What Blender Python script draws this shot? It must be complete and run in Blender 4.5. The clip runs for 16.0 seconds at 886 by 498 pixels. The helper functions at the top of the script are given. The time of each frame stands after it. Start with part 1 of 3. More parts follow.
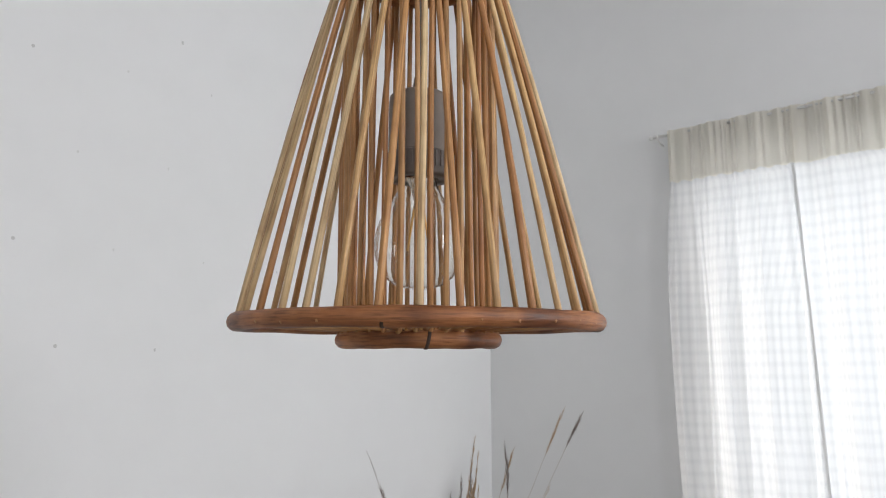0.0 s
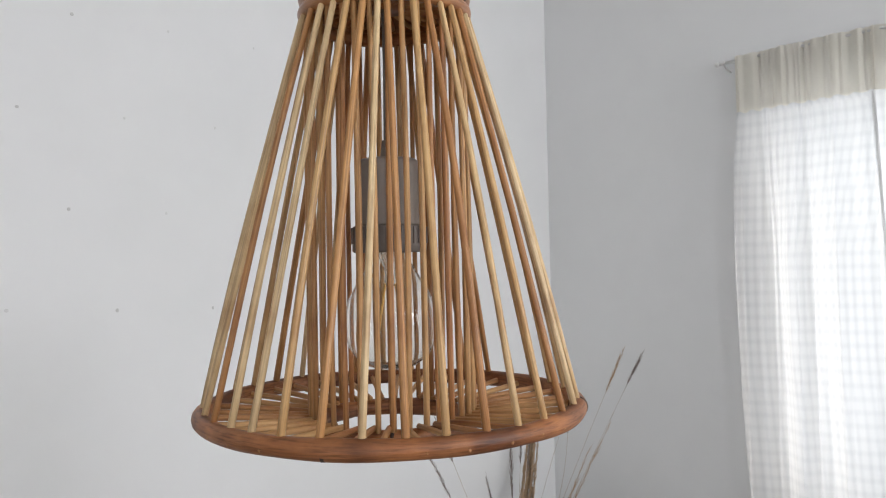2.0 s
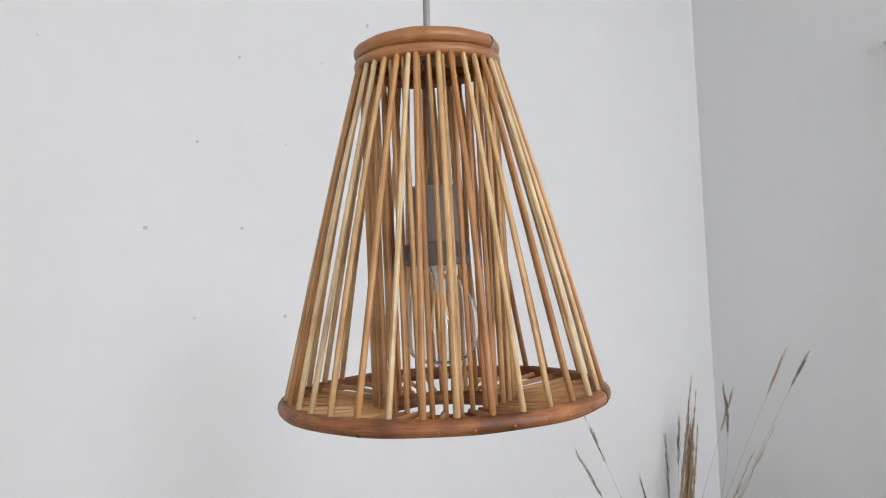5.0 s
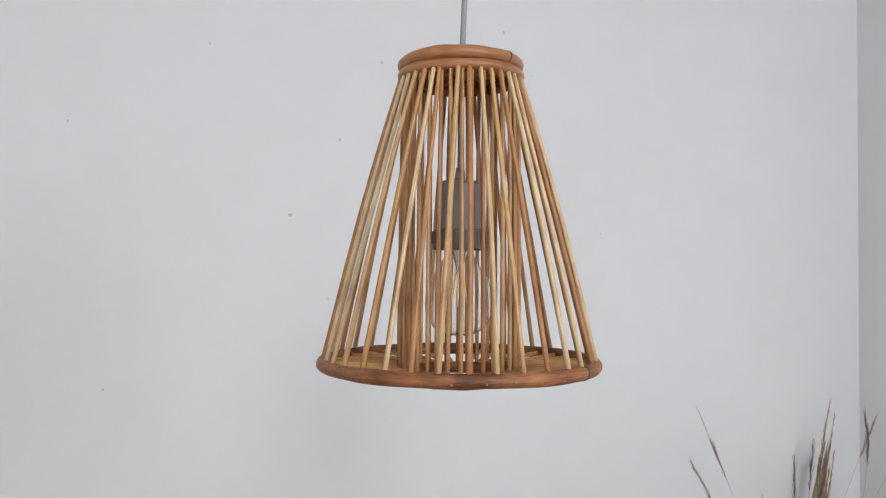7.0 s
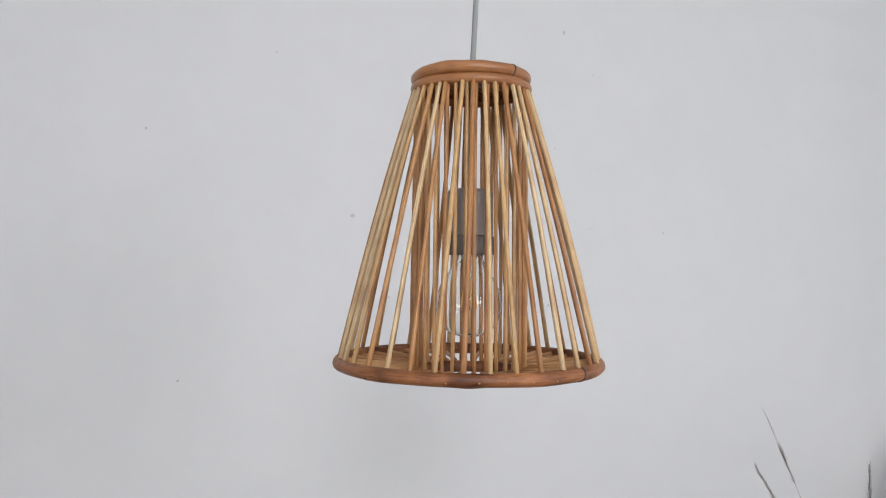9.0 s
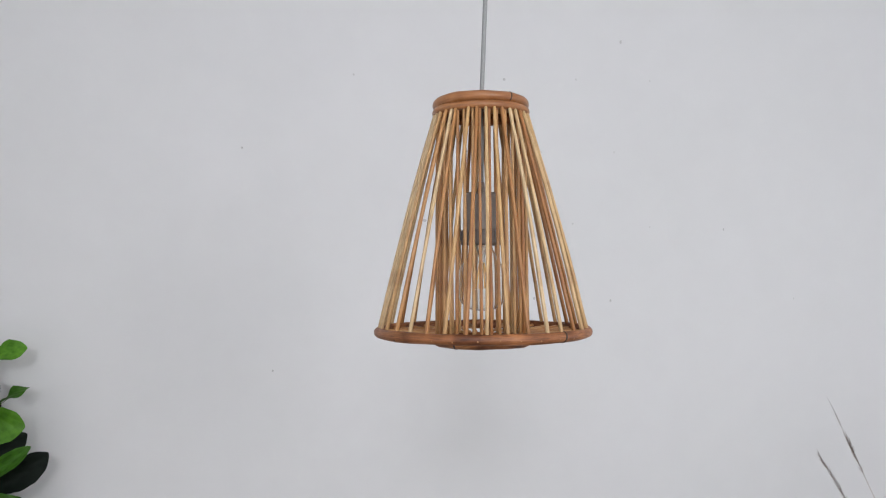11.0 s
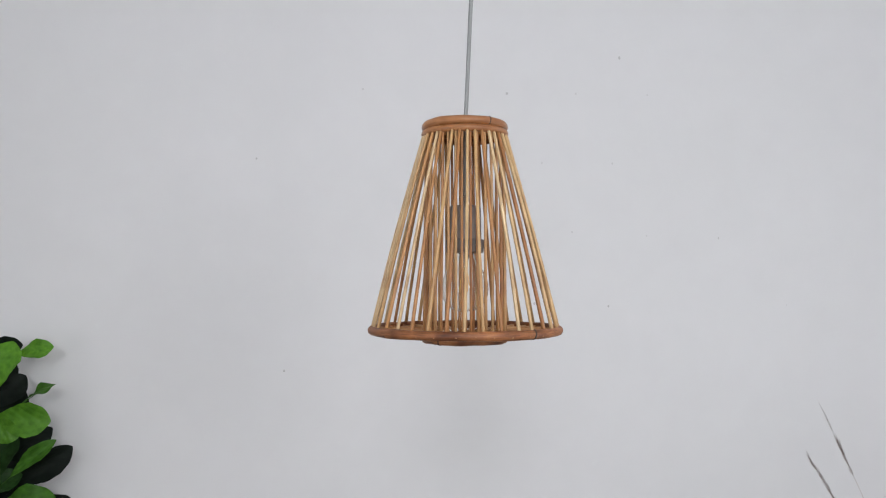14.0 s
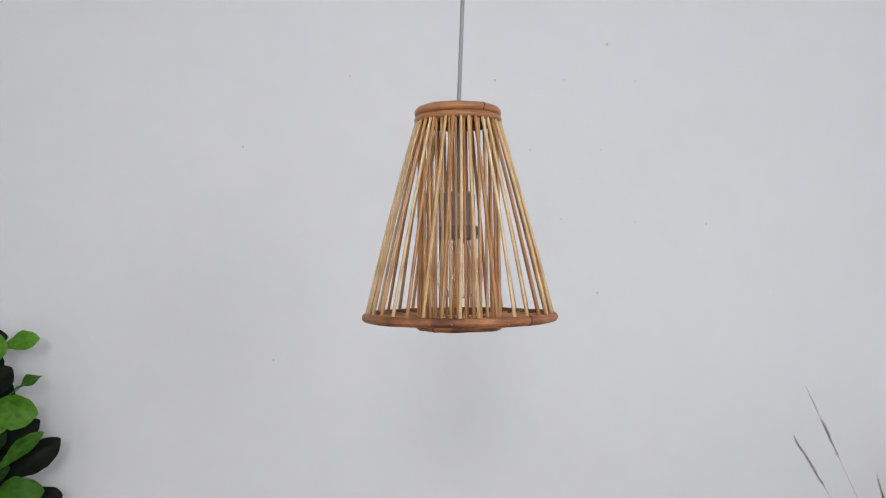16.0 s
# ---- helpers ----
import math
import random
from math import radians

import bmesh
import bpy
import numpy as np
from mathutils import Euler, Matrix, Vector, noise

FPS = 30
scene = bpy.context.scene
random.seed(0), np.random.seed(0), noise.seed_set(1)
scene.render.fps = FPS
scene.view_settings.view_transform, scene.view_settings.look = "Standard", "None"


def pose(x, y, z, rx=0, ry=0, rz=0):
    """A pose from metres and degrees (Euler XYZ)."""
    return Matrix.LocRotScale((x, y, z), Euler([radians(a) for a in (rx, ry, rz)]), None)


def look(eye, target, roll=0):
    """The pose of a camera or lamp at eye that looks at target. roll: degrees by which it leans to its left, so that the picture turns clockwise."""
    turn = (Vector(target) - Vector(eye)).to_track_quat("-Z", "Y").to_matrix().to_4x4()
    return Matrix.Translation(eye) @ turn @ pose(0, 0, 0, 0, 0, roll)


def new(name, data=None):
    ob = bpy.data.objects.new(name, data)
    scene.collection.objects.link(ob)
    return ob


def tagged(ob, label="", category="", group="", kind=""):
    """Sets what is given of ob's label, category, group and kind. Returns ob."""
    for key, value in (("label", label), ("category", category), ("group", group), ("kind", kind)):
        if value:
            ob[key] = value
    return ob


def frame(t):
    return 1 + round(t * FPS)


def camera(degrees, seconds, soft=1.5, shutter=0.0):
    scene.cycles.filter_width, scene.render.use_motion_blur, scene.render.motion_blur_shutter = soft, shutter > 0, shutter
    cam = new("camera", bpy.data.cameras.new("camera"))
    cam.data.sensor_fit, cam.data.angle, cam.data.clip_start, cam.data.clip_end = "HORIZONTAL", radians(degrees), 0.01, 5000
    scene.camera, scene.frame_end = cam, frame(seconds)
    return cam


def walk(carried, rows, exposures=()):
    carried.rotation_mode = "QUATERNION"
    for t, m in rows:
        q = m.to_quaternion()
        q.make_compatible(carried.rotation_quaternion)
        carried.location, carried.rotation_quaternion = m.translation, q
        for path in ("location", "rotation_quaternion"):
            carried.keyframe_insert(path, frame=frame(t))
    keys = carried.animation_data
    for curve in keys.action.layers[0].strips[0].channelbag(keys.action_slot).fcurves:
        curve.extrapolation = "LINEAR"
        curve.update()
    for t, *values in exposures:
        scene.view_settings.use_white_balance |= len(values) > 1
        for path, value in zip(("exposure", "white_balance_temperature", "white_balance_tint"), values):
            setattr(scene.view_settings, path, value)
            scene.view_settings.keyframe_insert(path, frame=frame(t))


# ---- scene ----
# ---- camera: seconds, x, y, z, heading clockwise from +y, pitch up, lean to the right ----
cam = camera(60.21, 16.0, soft=1.12)
CAMERA_ROWS = [
    (0.0, -0.4114, -0.3674, 1.4137, 50.08, 9.29, 0.05),
    (0.5, -0.3905, -0.3778, 1.4629, 48.93, 9.76, -1.77),
    (1.0, -0.3720, -0.3864, 1.4801, 45.89, 4.52, 0.18),
    (1.5, -0.3579, -0.3992, 1.5070, 44.46, 0.76, 1.60),
    (2.0, -0.3466, -0.4092, 1.5354, 44.33, 2.48, 1.05),
    (2.5, -0.3413, -0.4220, 1.5493, 42.90, 2.37, -0.28),
    (3.0, -0.3292, -0.4306, 1.5498, 42.09, 3.44, -0.19),
    (3.5, -0.3051, -0.4466, 1.5537, 39.21, 2.11, 0.13),
    (4.0, -0.3075, -0.4772, 1.5512, 36.49, 3.20, 0.37),
    (4.2, -0.3208, -0.4865, 1.5476, 35.04, 3.27, 1.00),
    (6.3, -0.3077, -0.6505, 1.5262, 25.33, 3.87, -1.14),
    (6.5, -0.2892, -0.6622, 1.5236, 23.64, 4.16, -2.11),
    (7.0, -0.2473, -0.6852, 1.5160, 18.78, 3.26, -1.43),
    (7.5, -0.2192, -0.6994, 1.5151, 15.58, 2.27, -0.63),
    (8.0, -0.2176, -0.7000, 1.5222, 14.72, 2.13, -0.89),
    (8.5, -0.2113, -0.7100, 1.5218, 13.25, 2.58, -0.99),
    (8.7, -0.2035, -0.7209, 1.5237, 13.17, 2.72, -1.41),
    (10.8, -0.1352, -0.9203, 1.5077, 5.96, 3.40, -1.40),
    (11.0, -0.1352, -0.9435, 1.4991, 5.44, 3.14, -0.99),
    (11.5, -0.1268, -0.9837, 1.4947, 4.82, 2.54, -1.82),
    (12.0, -0.1164, -1.0254, 1.4948, 4.69, 2.97, -1.92),
    (12.5, -0.1038, -1.0466, 1.4941, 4.18, 3.47, -1.30),
    (13.0, -0.1048, -1.0596, 1.4913, 3.62, 3.04, -1.46),
    (13.5, -0.1061, -1.0645, 1.4915, 3.84, 3.31, -1.40),
    (14.0, -0.1055, -1.0589, 1.4945, 4.22, 3.60, -1.36),
    (14.5, -0.1085, -1.0528, 1.4971, 4.93, 3.63, -0.68),
    (15.0, -0.1138, -1.0536, 1.4990, 5.08, 3.37, -1.23),
    (15.5, -0.1197, -1.0519, 1.4954, 5.04, 3.13, -0.98),
    (16.0, -0.1167, -1.0529, 1.4924, 5.32, 2.75, -0.88),
]


def eye(x, y, z, heading, pitch, lean):
    return pose(x, y, z, 0, 0, -heading) @ pose(0, 0, 0, 90 + pitch) @ pose(0, 0, 0, 0, 0, -lean)


walk(cam, [(r[0], eye(*r[1:])) for r in CAMERA_ROWS],
     exposures=[(0.0, -0.06, 6620, 8), (1.0, -0.05, 6620, 8), (2.5, 0.03, 6620, 8), (3.5, 0.16, 6610, 8.5), (4.2, 0.18, 6600, 8.5),
                (6.5, 0.03, 6560, 9), (8.7, 0.01, 6515, 9.5), (11.0, 0.0, 6475, 10), (16.0, 0.0, 6475, 10)])

# ---- plan, in metres ----
SHADE_Z = 1.45            # height of the shade's wide bottom ring
NORTH, EAST = 1.518, 2.146   # inner faces of the two walls that meet in the corner
WEST, SOUTH = -2.6, -3.2
CEILING = 3.1
THICK = 0.22

# ---- daylight: an overcast sky, and the sky's light in each window opening ----
world = bpy.data.worlds.new("overcast_sky")
scene.world = world
world.use_nodes = True
wn = world.node_tree
sky = wn.nodes.new("ShaderNodeTexSky")
sky.sky_type = "NISHITA"
sky.sun_disc = False
sky.sun_elevation, sky.sun_rotation = radians(38), radians(150)
sky.dust_density = 4.0
wn.links.new(sky.outputs["Color"], wn.nodes["Background"].inputs["Color"])
wn.nodes["Background"].inputs["Strength"].default_value = 0.12


def window_light(name, at, towards, width, height, watts, colour):
    data = bpy.data.lights.new(name, "AREA")
    data.shape, data.size, data.size_y = "RECTANGLE", width, height
    data.energy, data.color = watts, colour
    ob = new(name, data)
    ob.matrix_world = look(at, towards)
    return ob


EAST_WATTS, SOUTH_WATTS, FANLIGHT_WATTS, WEST_WATTS = 18.0, 54.0, 45.0, 23.0
COOL = (0.925, 0.942, 1.0)
window_light("sky_light_east", (EAST + 0.17, -0.50, SHADE_Z + 0.04), (0, -0.50, SHADE_Z + 0.04), 2.20, 1.28, EAST_WATTS, COOL)
window_light("sky_light_south", (1.38, SOUTH - 0.12, 2.0), (1.38, 0, 2.0), 1.15, 1.5, SOUTH_WATTS, COOL)
window_light("sky_light_fanlight", (-0.42, SOUTH - 0.12, 2.45), (-0.42, 0, 2.45), 0.66, 0.62, FANLIGHT_WATTS, COOL)
window_light("sky_light_west", (WEST - 0.12, -2.1, 1.1), (0, -2.1, 1.1), 0.55, 1.7, WEST_WATTS, COOL)


# ---- materials ----
def material(name):
    m = bpy.data.materials.new(name)
    m.use_nodes = True
    return m, m.node_tree.nodes, m.node_tree.links, m.node_tree.nodes["Principled BSDF"]


def ramp(nodes, stops):
    r = nodes.new("ShaderNodeValToRGB")
    el = r.color_ramp.elements
    while len(el) < len(stops):
        el.new(0.5)
    for e, (at, c) in zip(el, stops):
        e.position, e.color = at, (*c, 1)
    return r


def noise_tex(nodes, links, scale, detail=3.0, space="Object", stretch=(1, 1, 1)):
    tc = nodes.new("ShaderNodeTexCoord")
    mp = nodes.new("ShaderNodeMapping")
    mp.inputs["Scale"].default_value = stretch
    links.new(tc.outputs[space], mp.inputs["Vector"])
    n = nodes.new("ShaderNodeTexNoise")
    n.inputs["Scale"].default_value, n.inputs["Detail"].default_value = scale, detail
    links.new(mp.outputs["Vector"], n.inputs["Vector"])
    return n


def mixed(nodes, links, a, b, fac, mode="MIX"):
    m = nodes.new("ShaderNodeMix")
    m.data_type, m.blend_type = "RGBA", mode
    for sock, v in ((m.inputs["Factor"], fac), (m.inputs["A"], a), (m.inputs["B"], b)):
        if isinstance(v, (int, float)):
            sock.default_value = v
        elif isinstance(v, tuple):
            sock.default_value = (*v, 1)
        else:
            links.new(v, sock)
    return m.outputs["Result"]


def bumped(nodes, links, bsdf, height, strength, distance):
    b = nodes.new("ShaderNodeBump")
    b.inputs["Strength"].default_value, b.inputs["Distance"].default_value = strength, distance
    links.new(height, b.inputs["Height"])
    links.new(b.outputs["Normal"], bsdf.inputs["Normal"])


def plaster(name, base, worn):
    m, n, l, p = material(name)
    big = noise_tex(n, l, 1.7, 4)
    mid = noise_tex(n, l, 9.0, 5)
    fine = noise_tex(n, l, 260.0, 3)
    r1 = ramp(n, [(0.35, base), (0.72, worn)])
    l.new(big.outputs["Fac"], r1.inputs["Fac"])
    r2 = ramp(n, [(0.3, (0.982, 0.982, 0.982)), (0.7, (1, 1, 1))])
    l.new(mid.outputs["Fac"], r2.inputs["Fac"])
    l.new(mixed(n, l, r1.outputs["Color"], r2.outputs["Color"], 1.0, "MULTIPLY"), p.inputs["Base Color"])
    p.inputs["Roughness"].default_value = 0.75
    both = mixed(n, l, mid.outputs["Color"], fine.outputs["Color"], 0.25)
    bumped(n, l, p, both, 0.12, 0.003)
    return m


def rattan(name, stops, rough, along, streak=0.6, worn=0.0):
    """Peeled cane: a tone for each piece, streaks along it, darker flecks; worn: how strongly dark handling patches show."""
    m, n, l, p = material(name)
    info = n.new("ShaderNodeObjectInfo")
    tone = ramp(n, stops)
    l.new(info.outputs["Random"], tone.inputs["Fac"])
    grain = noise_tex(n, l, 1.0, 5, stretch=along)
    gr = ramp(n, [(0.32, (0.45, 0.36, 0.28)), (0.5, (0.95, 0.92, 0.88)), (0.68, (1.18, 1.15, 1.08))])
    l.new(grain.outputs["Fac"], gr.inputs["Fac"])
    blot = noise_tex(n, l, 22.0, 4)
    br = ramp(n, [(0.34, (0.62, 0.50, 0.42)), (0.56, (1, 1, 1)), (0.75, (1.12, 1.1, 1.05))])
    l.new(blot.outputs["Fac"], br.inputs["Fac"])
    c = mixed(n, l, tone.outputs["Color"], gr.outputs["Color"], streak, "MULTIPLY")
    c = mixed(n, l, c, br.outputs["Color"], 0.75, "MULTIPLY")
    if worn:
        old = noise_tex(n, l, 16.0, 9)
        orp = ramp(n, [(0.40, (0.30, 0.22, 0.18)), (0.58, (1, 1, 1))])
        l.new(old.outputs["Fac"], orp.inputs["Fac"])
        c = mixed(n, l, c, orp.outputs["Color"], worn, "MULTIPLY")
    l.new(c, p.inputs["Base Color"])
    rr = n.new("ShaderNodeMapRange")
    rr.inputs["To Min"].default_value, rr.inputs["To Max"].default_value = rough - 0.1, rough + 0.18
    l.new(blot.outputs["Fac"], rr.inputs["Value"])
    l.new(rr.outputs["Result"], p.inputs["Roughness"])
    bumped(n, l, p, grain.outputs["Fac"], 0.5, 0.0008)
    return m


def plain(name, colour, rough=0.5, metal=0.0, vary=0.12, scale=40.0, bump=0.0):
    m, n, l, p = material(name)
    t = noise_tex(n, l, scale, 4)
    lo = tuple(c * (1 - vary) for c in colour)
    hi = tuple(min(1, c * (1 + vary)) for c in colour)
    r = ramp(n, [(0.3, lo), (0.7, hi)])
    l.new(t.outputs["Fac"], r.inputs["Fac"])
    l.new(r.outputs["Color"], p.inputs["Base Color"])
    p.inputs["Roughness"].default_value, p.inputs["Metallic"].default_value = rough, metal
    if bump:
        bumped(n, l, p, t.outputs["Fac"], 0.4, bump)
    return m


WALL = plaster("white_wall_paint", (0.80, 0.80, 0.80), (0.782, 0.784, 0.78))
CEIL = plaster("white_ceiling_paint", (0.82, 0.82, 0.82), (0.79, 0.79, 0.79))
FLOOR = plain("oak_floor", (0.22, 0.19, 0.165), 0.45, 0, 0.25, 6, 0.001)
MARK = plain("grey_filler_mark", (0.56, 0.552, 0.545), 0.8, 0, 0.2, 300)
MARK_PALE = plain("pale_filler_mark", (0.67, 0.667, 0.66), 0.8, 0, 0.15, 300)
STICK = rattan("peeled_cane_stick", [(0.0, (0.56, 0.34, 0.145)), (0.4, (0.65, 0.44, 0.215)), (1.0, (0.73, 0.57, 0.345))], 0.38, (900, 900, 10))
STICK_BROWN = rattan("reddish_cane_stick", [(0.0, (0.40, 0.185, 0.066)), (1.0, (0.55, 0.30, 0.12))], 0.38, (900, 900, 10))
INNER = rattan("brown_cane_stick", [(0.0, (0.43, 0.185, 0.066)), (0.5, (0.55, 0.295, 0.118)), (1.0, (0.66, 0.43, 0.205))], 0.42, (900, 900, 10))
SPOKE = rattan("cane_spoke", [(0.0, (0.40, 0.18, 0.07)), (0.5, (0.52, 0.27, 0.11)), (1.0, (0.62, 0.38, 0.17))], 0.45, (900, 900, 12))
RING = rattan("varnished_cane_ring", [(0.0, (0.40, 0.175, 0.065)), (1.0, (0.44, 0.20, 0.08))], 0.28, (40, 40, 520), 0.45, 0.25)
PEG = rattan("sawn_peg_end", [(0.0, (0.43, 0.21, 0.088)), (1.0, (0.53, 0.31, 0.145))], 0.6, (400, 400, 400))
RIM = rattan("worn_cane_rim", [(0.0, (0.41, 0.168, 0.063)), (1.0, (0.43, 0.18, 0.069))], 0.46, (60, 60, 700), 0.85, 0.85)
BINDING = plain("dark_binding", (0.05, 0.028, 0.018), 0.6, 0, 0.3, 300)
SOCKET = plain("taupe_socket", (0.235, 0.20, 0.175), 0.5, 0, 0.06, 120)
SOCKET_DARK = plain("taupe_socket_band", (0.17, 0.145, 0.13), 0.5, 0, 0.06, 120)
CORD = plain("grey_cord", (0.27, 0.275, 0.27), 0.65, 0, 0.15, 900, 0.0004)
BRASS = plain("nickel_cap", (0.72, 0.70, 0.66), 0.25, 1.0, 0.05, 80)
FILAMENT = plain("amber_filament", (0.85, 0.50, 0.14), 0.45, 0, 0.1, 200)
STALK = plain("dry_stalk", (0.36, 0.25, 0.15), 0.7, 0, 0.25, 90)
PLUME = plain("dark_seed_head", (0.23, 0.19, 0.17), 0.85, 0, 0.4, 160)
PLUME_TAN = plain("tan_seed_head", (0.46, 0.32, 0.20), 0.85, 0, 0.3, 160)
DRY_LEAF = plain("dried_red_brown_leaf", (0.058, 0.020, 0.011), 0.75, 0, 0.5, 60, 0.001)
WICKER = plain("wicker", (0.20, 0.11, 0.06), 0.6, 0, 0.3, 120, 0.002)
ROD = plain("white_curtain_rod", (0.72, 0.71, 0.69), 0.35, 0, 0.04, 60)
FRAME = plain("white_window_paint", (0.78, 0.78, 0.77), 0.35, 0, 0.04, 30)
BARK = plain("brown_stem", (0.16, 0.10, 0.06), 0.8, 0, 0.3, 90, 0.002)
POT = plain("grey_pot", (0.30, 0.29, 0.28), 0.6, 0, 0.15, 20, 0.001)
SOIL = plain("dark_soil", (0.05, 0.035, 0.025), 0.95, 0, 0.4, 90, 0.004)


def thin_glass(name, tint, ior):
    m, n, l, p = material(name)
    n.remove(p)
    lw = n.new("ShaderNodeLayerWeight")
    lw.inputs["Blend"].default_value = 0.5
    fr = n.new("ShaderNodeMath")
    fr.operation = "POWER"
    fr.inputs[1].default_value = ior
    l.new(lw.outputs["Facing"], fr.inputs[0])
    clear = n.new("ShaderNodeBsdfTransparent")
    clear.inputs["Color"].default_value = (*tint, 1)
    gloss = n.new("ShaderNodeBsdfGlossy")
    gloss.inputs["Roughness"].default_value = 0.03
    mix = n.new("ShaderNodeMixShader")
    l.new(fr.outputs[0], mix.inputs["Fac"])
    l.new(clear.outputs["BSDF"], mix.inputs[1])
    l.new(gloss.outputs["BSDF"], mix.inputs[2])
    l.new(mix.outputs["Shader"], n["Material Output"].inputs["Surface"])
    return m


BULB_GLASS, _, _, glass = material("bulb_glass")
glass.inputs["Base Color"].default_value = (0.97, 0.965, 0.94, 1)
glass.inputs["Transmission Weight"].default_value, glass.inputs["Roughness"].default_value, glass.inputs["IOR"].default_value = 1.0, 0.0, 1.45
PANE_GLASS = thin_glass("window_glass", (0.97, 0.98, 0.98), 4.0)


def cloth(name, colour, through_light, sheer, check):
    """Thin woven cotton; check: squares woven in denser bands, by the cloth's own measure (UV in metres)."""
    m, n, l, p = material(name)
    n.remove(p)
    uv = n.new("ShaderNodeUVMap")
    col = None
    weave = noise_tex(n, l, 700.0, 2, "UV")
    fibre = ramp(n, [(0.3, (0.93, 0.93, 0.93)), (0.7, (1, 1, 1))])
    l.new(weave.outputs["Fac"], fibre.inputs["Fac"])
    col = mixed(n, l, colour, fibre.outputs["Color"], 1.0, "MULTIPLY")
    if check:
        sep = n.new("ShaderNodeSeparateXYZ")
        l.new(uv.outputs["UV"], sep.inputs["Vector"])
        bands = []
        for axis in ("X", "Y"):
            w = n.new("ShaderNodeMath")
            w.operation = "PINGPONG"
            w.inputs[1].default_value = 0.0195
            l.new(sep.outputs[axis], w.inputs[0])
            r = n.new("ShaderNodeMapRange")
            r.interpolation_type = "SMOOTHSTEP"
            r.inputs["From Min"].default_value, r.inputs["From Max"].default_value = 0.002, 0.013
            r.inputs["To Min"].default_value, r.inputs["To Max"].default_value = 1.0, 0.0
            l.new(w.outputs[0], r.inputs["Value"])
            bands.append(r.outputs["Result"])
        add = n.new("ShaderNodeMath")
        add.operation = "ADD"
        l.new(bands[0], add.inputs[0])
        l.new(bands[1], add.inputs[1])
        half = n.new("ShaderNodeMath")
        half.operation = "MULTIPLY"
        half.inputs[1].default_value = 0.5
        l.new(add.outputs[0], half.inputs[0])
        col = mixed(n, l, col, (0.885, 0.89, 0.895), half.outputs[0], "MULTIPLY")
    dif = n.new("ShaderNodeBsdfDiffuse")
    tra = n.new("ShaderNodeBsdfTranslucent")
    cle = n.new("ShaderNodeBsdfTransparent")
    l.new(col, dif.inputs["Color"])
    l.new(col, tra.inputs["Color"])
    m1 = n.new("ShaderNodeMixShader")
    m1.inputs["Fac"].default_value = through_light
    l.new(dif.outputs["BSDF"], m1.inputs[1])
    l.new(tra.outputs["BSDF"], m1.inputs[2])
    m2 = n.new("ShaderNodeMixShader")
    m2.inputs["Fac"].default_value = sheer
    l.new(m1.outputs["Shader"], m2.inputs[1])
    l.new(cle.outputs["BSDF"], m2.inputs[2])
    l.new(m2.outputs["Shader"], n["Material Output"].inputs["Surface"])
    return m


SHEER = cloth("white_checked_voile", (0.90, 0.90, 0.90), 0.55, 0.05, True)
HEM_CLOTH = cloth("white_doubled_hem", (0.82, 0.82, 0.81), 0.42, 0.0, False)
HEADER_CLOTH = cloth("cream_doubled_voile", (0.88, 0.85, 0.775), 0.58, 0.0, False)


def leaf_green(name, face, rough):
    m, n, l, p = material(name)
    info = n.new("ShaderNodeObjectInfo")
    tone = ramp(n, [(0.0, tuple(c * 0.75 for c in face)), (1.0, tuple(c * 1.2 for c in face))])
    l.new(info.outputs["Random"], tone.inputs["Fac"])
    t = noise_tex(n, l, 7.0, 4)
    r = ramp(n, [(0.3, (0.55, 0.6, 0.5)), (0.7, (1.05, 1.05, 1.0))])
    l.new(t.outputs["Fac"], r.inputs["Fac"])
    l.new(mixed(n, l, tone.outputs["Color"], r.outputs["Color"], 1.0, "MULTIPLY"), p.inputs["Base Color"])
    p.inputs["Roughness"].default_value = rough
    p.inputs["Specular IOR Level"].default_value = 0.18
    uv = n.new("ShaderNodeTexCoord")
    wave = n.new("ShaderNodeTexWave")
    wave.wave_type, wave.bands_direction = "BANDS", "DIAGONAL"
    wave.inputs["Scale"].default_value, wave.inputs["Distortion"].default_value = 3.2, 1.5
    l.new(uv.outputs["Object"], wave.inputs["Vector"])
    bumped(n, l, p, wave.outputs["Fac"], 0.10, 0.02)
    return m


LEAF_BRIGHT = leaf_green("bright_green_leaf", (0.095, 0.255, 0.022), 0.42)
LEAF_GREEN = leaf_green("plain_green_leaf", (0.052, 0.150, 0.016), 0.48)
# the same foliage with the plant's inner shade put into its colour, deep and half
LEAF_SHADED = leaf_green("shaded_green_leaf", (0.007, 0.013, 0.009), 0.62)
LEAF_HALF_SHADED = leaf_green("half_shaded_leaf", (0.020, 0.060, 0.012), 0.55)


# ---- mesh helpers ----
def part(name, bm, mat, parent=None, label="", smooth=True):
    """Links a bmesh as one mesh object under a thing or a part."""
    bmesh.ops.recalc_face_normals(bm, faces=bm.faces)
    me = bpy.data.meshes.new(name)
    bm.to_mesh(me)
    bm.free()
    me.materials.append(mat)
    for poly in me.polygons:
        poly.use_smooth = smooth
    ob = new(name, me)
    if parent is not None:
        ob.parent = parent
    if label:
        tagged(ob, label)
    return ob


def empty(name, at, label, category, group=""):
    ob = new(name)
    ob.location = at
    ob.empty_display_size = 0.1
    return tagged(ob, label, category, group)


